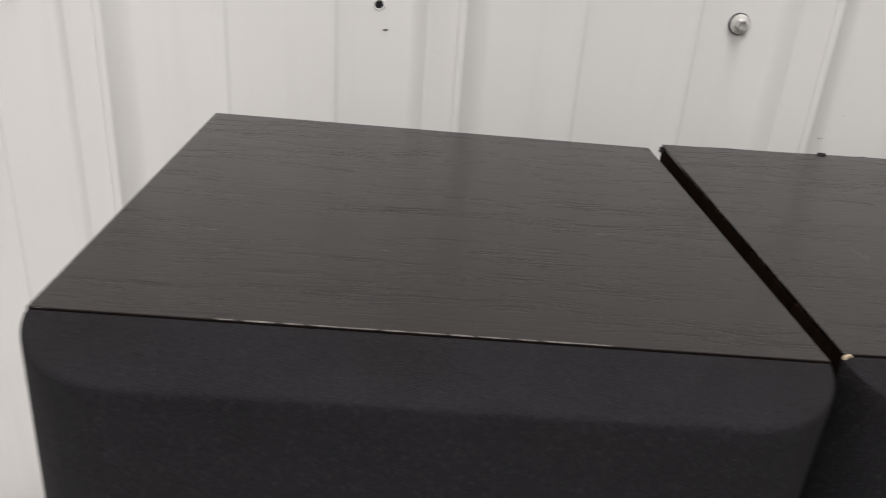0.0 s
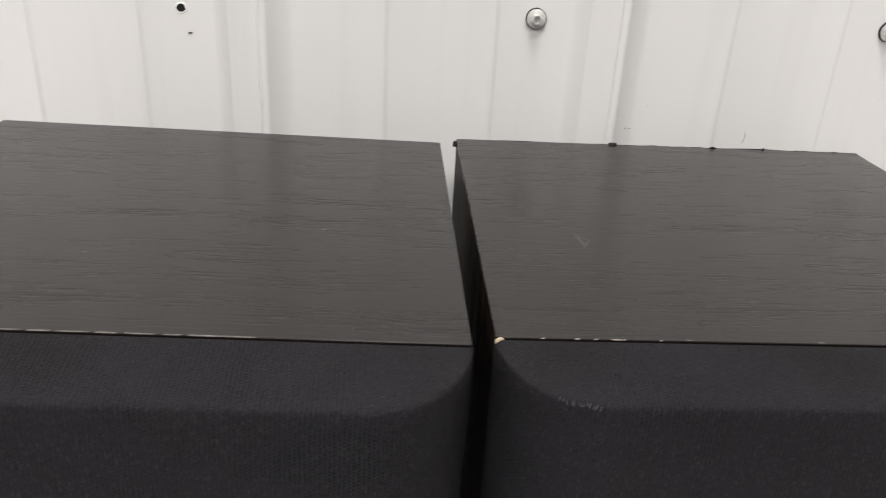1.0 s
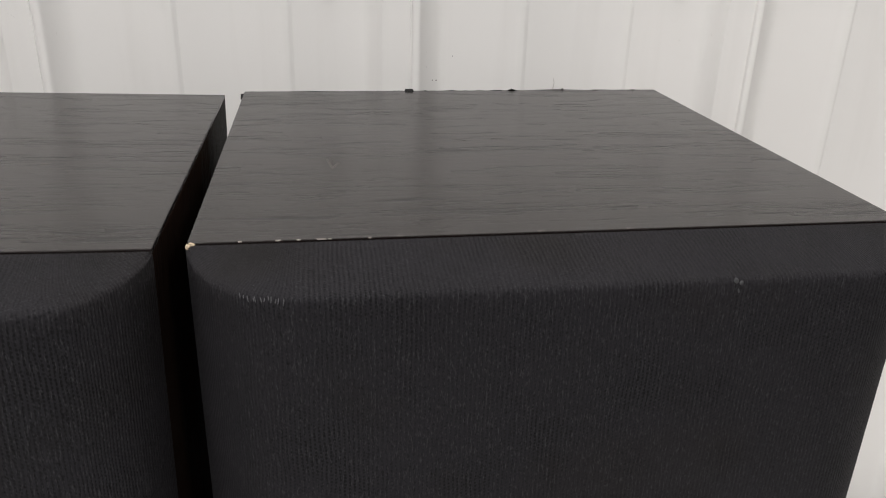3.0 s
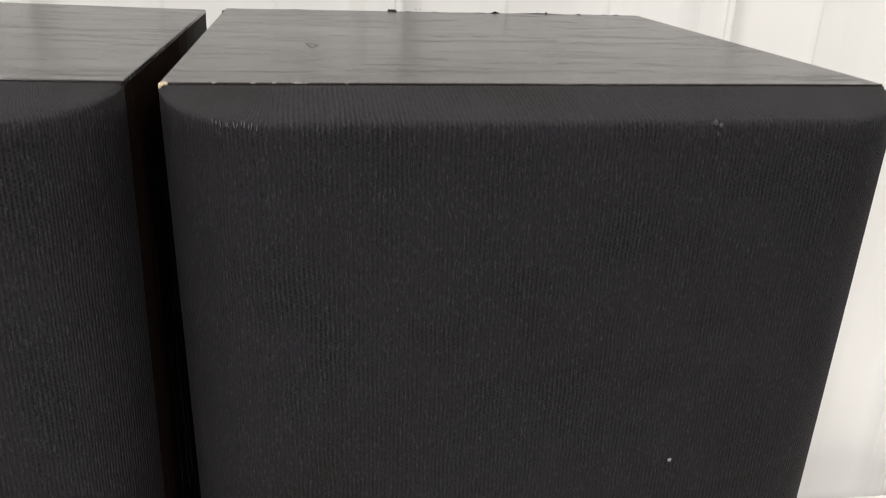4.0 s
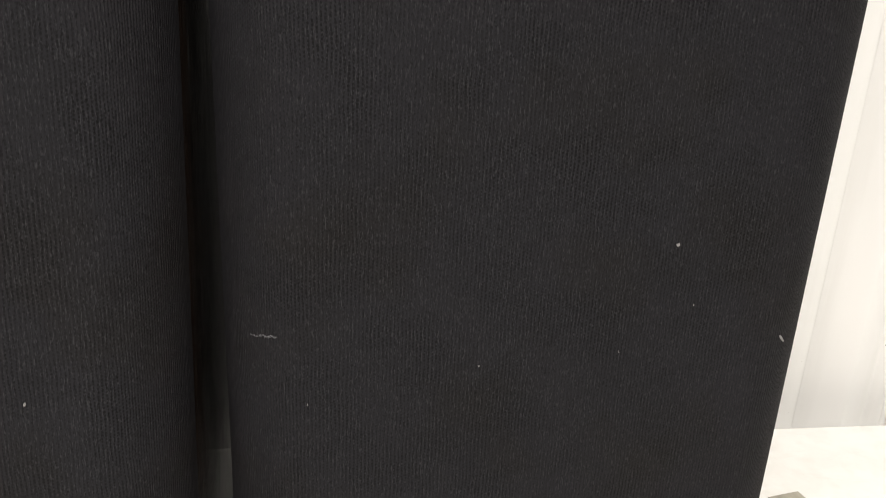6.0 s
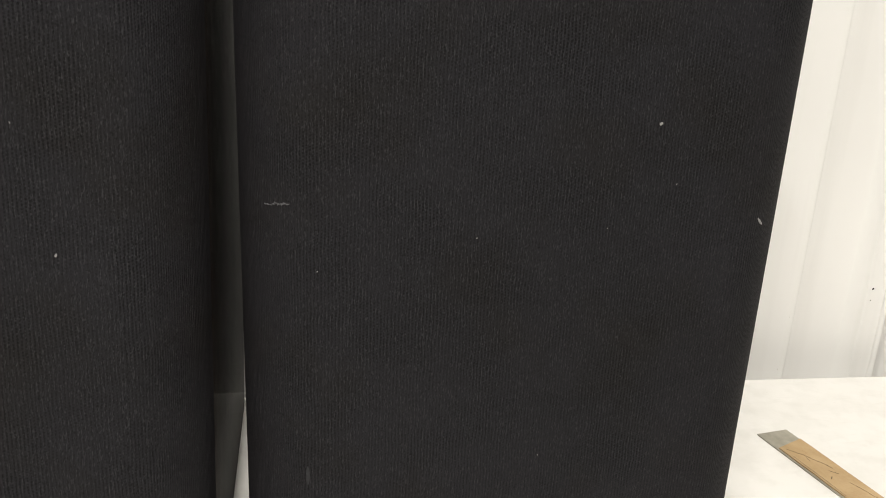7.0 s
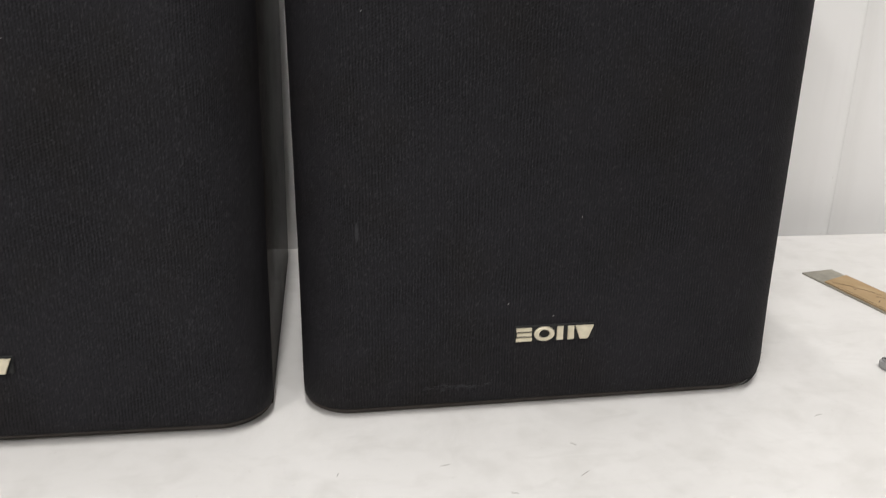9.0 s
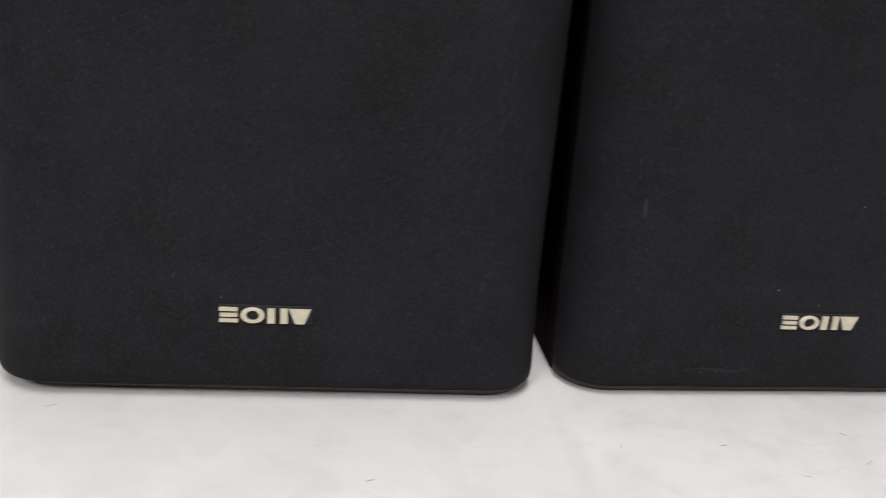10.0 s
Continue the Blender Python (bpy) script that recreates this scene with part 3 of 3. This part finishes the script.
def wall_screw(u, z, turn):
    sc = empty("wall_screw", WALL_M @ pose(u, 0, z, 90, 0, 0))
    tagged(sc, "zinc hex-head screw with rubber washer in the steel wall", "screw", "wall screws")

    def disc(r0, r1, z0, z1, n=28, wob=0.0):
        return loft_bm([[(r * math.cos(2 * math.pi * k / n), r * math.sin(2 * math.pi * k / n), zz) for k in range(n)] for r, zz in ((r0, z0), (r0, z0 + (z1 - z0) * 0.6), (r1, z1))])
    smooth(part("rubber_seal", disc(0.0067, 0.0065, 0.0, 0.0018), RUBBER, sc, "black rubber seal"))
    smooth(part("washer", disc(0.0061, 0.0042, 0.0018, 0.0034), WASHER, sc, "domed zinc washer"))
    hexa = [[(r * math.cos(math.pi / 3 * k + turn), r * math.sin(math.pi / 3 * k + turn), zz) for k in range(6)] for r, zz in ((0.0036, 0.0028), (0.0036, 0.0070), (0.0031, 0.0078), (0.0024, 0.0078), (0.0019, 0.0058))]
    part("hex_head", loft_bm(hexa), ZINC, sc, "hexagonal zinc head")
    return sc


for k, (u, dz, turn) in enumerate(((0.0506, 0.0010, 0.2), (0.2797, 0.0040, 0.6), (0.5078, 0.001, 0.1), (-0.4066, -0.001, 0.9))):
    wall_screw(u, 0.4599 + dz, turn)


def wall_hole(u, z, r, off=0.0):
    """A punched hole, not cut through: a near-black disc paints its bore's shade, in a ragged raised rim of bent sheet.
    """
    n = 20
    hole = empty("screw_hole", WALL_M @ pose(u, -off, z, 90))
    tagged(hole, "dark empty screw hole in the white steel wall", "hole")
    jag = [1 + 0.10 * math.sin(3 * k + 1.0) + 0.07 * math.sin(7 * k) for k in range(n)]

    def ring(a, zz, rough):
        return [(a * (1 + rough * (jag[k] - 1)) * math.cos(2 * math.pi * k / n), a * (1 + rough * (jag[k] - 1)) * math.sin(2 * math.pi * k / n), zz) for k in range(n)]
    smooth(part("rim", loft_bm([ring(r * 1.45, -0.0002, 1.0), ring(r * 1.2, r * 0.28, 1.0), ring(r, r * 0.22, 1.0), ring(r * 0.95, 0.0, 1.0)], False), WALL, hole, "white bent sheet-metal rim"))
    smooth(part("bore", loft_bm([ring(r * 0.98, r * 0.10, 1.0), ring(r * 0.6, r * 0.06, 1.0)]), HOLE_SHADE, hole, "near-black disc standing for the shaded bore"))


wall_hole(-0.1758, 0.4563, 0.0027)
wall_hole(0.5470, 0.0704, 0.0011, RISE + 0.0003)
wall_hole(0.5468, 0.0590, 0.0007, RISE + 0.0003)
bm = flake_bm([((-0.1712, -0.0002, 0.4410), 0.0030, 0.0010, 10, 0.0004), ((0.1176, -0.0042, 0.3927), 0.0012, 0.0005, 70, 0.0004), ((0.1205, -0.0022, 0.3922), 0.0010, 0.0005, 20, 0.0004),
               ((0.1310, -0.0012, 0.4080), 0.0008, 0.0004, 20, 0.0004)], (0, -1, 0))
ob = part("wall_speck", bm, HAIR)
ob.matrix_world = WALL_M
tagged(ob, "small dark specks and nicks on the white wall", "specks", kind="stuff")
ob = part("thread", strand_bm([(0.1995 + 0.0016 * math.sin(s * 2.6), -0.0012, 0.3850 + 0.0085 * s) for s in (0, 0.2, 0.4, 0.6, 0.8, 1.0)], 0.00017), SCUFF)
ob.matrix_world = WALL_M
tagged(ob, "thin grey curled thread clinging to the wall", "thread")

# ---------------- on the table ----------------
RW = 0.0276
ruler = empty("ruler", pose(0.3815, 0.1368, 0, 0, 0, 8.6))
tagged(ruler, "flat steel ruler lying cork side up on the white table", "ruler")
smooth(part("blade", box_bm(-RW / 2, RW / 2, -0.305, 0, 0.0, 0.0011, 0.0003, 1), STEEL, ruler, "dull grey steel blade with bare end"))
rng = random.Random(9)
left_edge = [(-RW / 2 + 0.0016 + rng.uniform(-0.0003, 0.0003), -0.022 - 0.0115 * k) for k in range(25)]
right_edge = [(RW / 2 - 0.0006 + rng.uniform(-0.0002, 0.0002), -0.0155 - 0.0118 * k) for k in range(25)]
part("cork_strip", prism_bm(left_edge + right_edge[::-1], 0.0011, 0.0021), CORK, ruler, "worn light brown cork strip")

for crack, thick in (([(-0.0085, -0.0250), (-0.0050, -0.0310), (-0.0018, -0.0350), (0.0008, -0.0420), (0.0045, -0.0490), (0.0062, -0.0560)], 0.00024),
                     ([(0.0040, -0.0720), (0.0062, -0.0800), (0.0078, -0.0900), (0.0100, -0.1010), (0.0108, -0.1120)], 0.00018),
                     ([(-0.0105, -0.0330), (-0.0108, -0.0480), (-0.0106, -0.0660), (-0.0110, -0.0840)], 0.00020)):
    part("crack", strand_bm([(x, y, 0.0021) for x, y in crack], thick), GOUGE, ruler, "dark wandering crack in the cork")
wear("scratch", [((-0.0025, -0.0400, 0.0021), 0.0050, 0.0006, 75, 0.0001), ((0.0030, -0.0590, 0.0021), 0.0070, 0.0007, 130, 0.0001),
                 ((-0.0040, -0.0640, 0.0021), 0.0045, 0.0010, 40, 0.0001)], UP, GOUGE, ruler, "dark gouge in the cork")

knife = empty("utility_knife", pose(0.3266, -0.0108, 0, 0, 0, 16.0))
tagged(knife, "grey metal utility knife lying on the white table", "knife")
outline = [(-0.0018, 0.0), (0.0018, 0.0), (0.0029, -0.0016), (0.0044, -0.012), (0.0058, -0.028), (0.0068, -0.060), (0.0072, -0.145), (0.0055, -0.150),
           (-0.0055, -0.150), (-0.0072, -0.145), (-0.0068, -0.060), (-0.0056, -0.028), (-0.0042, -0.012), (-0.0029, -0.0016)]
smooth(part("body", prism_bm(outline, 0.0, 0.0058, 0.0011), GREYMETAL, knife, "grey cast metal body"), 50)
# No recess here: a near-black block paints the shade of the slot.
part("slot", box_bm(-0.0011, 0.0010, -0.0085, -0.0004, 0.0050, 0.0061, 0.0003, 1), HOLE_SHADE, knife, "near-black block standing for the shaded blade slot")
rivet = [[(r * math.cos(2 * math.pi * k / 14), -0.0125 + r * math.sin(2 * math.pi * k / 14), z) for k in range(14)] for r, z in ((0.0010, 0.0055), (0.0010, 0.0061), (0.0006, 0.0064))]
smooth(part("rivet", loft_bm(rivet), ZINC, knife, "small bright rivet"))

marks = [((-0.1804, -0.0348, 0.0), 0.0060, 0.0006, 60, 0.0001), ((-0.0970, -0.1050, 0.0), 0.0040, 0.0008, 20, 0.0001), ((0.1265, -0.0650, 0.0), 0.0035, 0.0006, 130, 0.0001),
         ((0.1249, -0.0881, 0.0), 0.0060, 0.0005, 35, 0.0001), ((-0.235, -0.052, 0.0), 0.006, 0.0005, 25, 0.0001), ((0.0633, -0.0741, 0.0), 0.0050, 0.0005, 10, 0.0001),
         ((0.015, -0.075, 0.0), 0.003, 0.0005, 75, 0.0001), ((0.090, -0.098, 0.0), 0.004, 0.0005, 160, 0.0001), ((0.300, -0.080, 0.0), 0.004, 0.0005, 100, 0.0001)]
marks = [((x, y, table_height(x, y)), *rest) for (x, y, z), *rest in marks]
ob = part("table_scuff", flake_bm(marks, (0, 0, 1)), SCUFF)
tagged(ob, "grey scuffs and crumbs on the white tabletop", "scuffs", kind="stuff")
ob = part("hair", strand_bm([(0.2560 + 0.004 * s, -0.0571 + 0.0012 * math.sin(2 * s), 0.0003) for s in (0, 0.3, 0.6, 0.9, 1.2)], 0.00012), SCUFF)
tagged(ob, "short dark hair lying on the white table", "hair")

# housings for the unseen lamps, the two behind the camera added as fill
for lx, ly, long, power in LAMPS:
    lamp = empty("added_ceiling_lamp", pose(lx, ly, CEIL))
    tagged(lamp, "unseen grey strip lamp added to light the room", "ceiling lamp", "ceiling lamps")
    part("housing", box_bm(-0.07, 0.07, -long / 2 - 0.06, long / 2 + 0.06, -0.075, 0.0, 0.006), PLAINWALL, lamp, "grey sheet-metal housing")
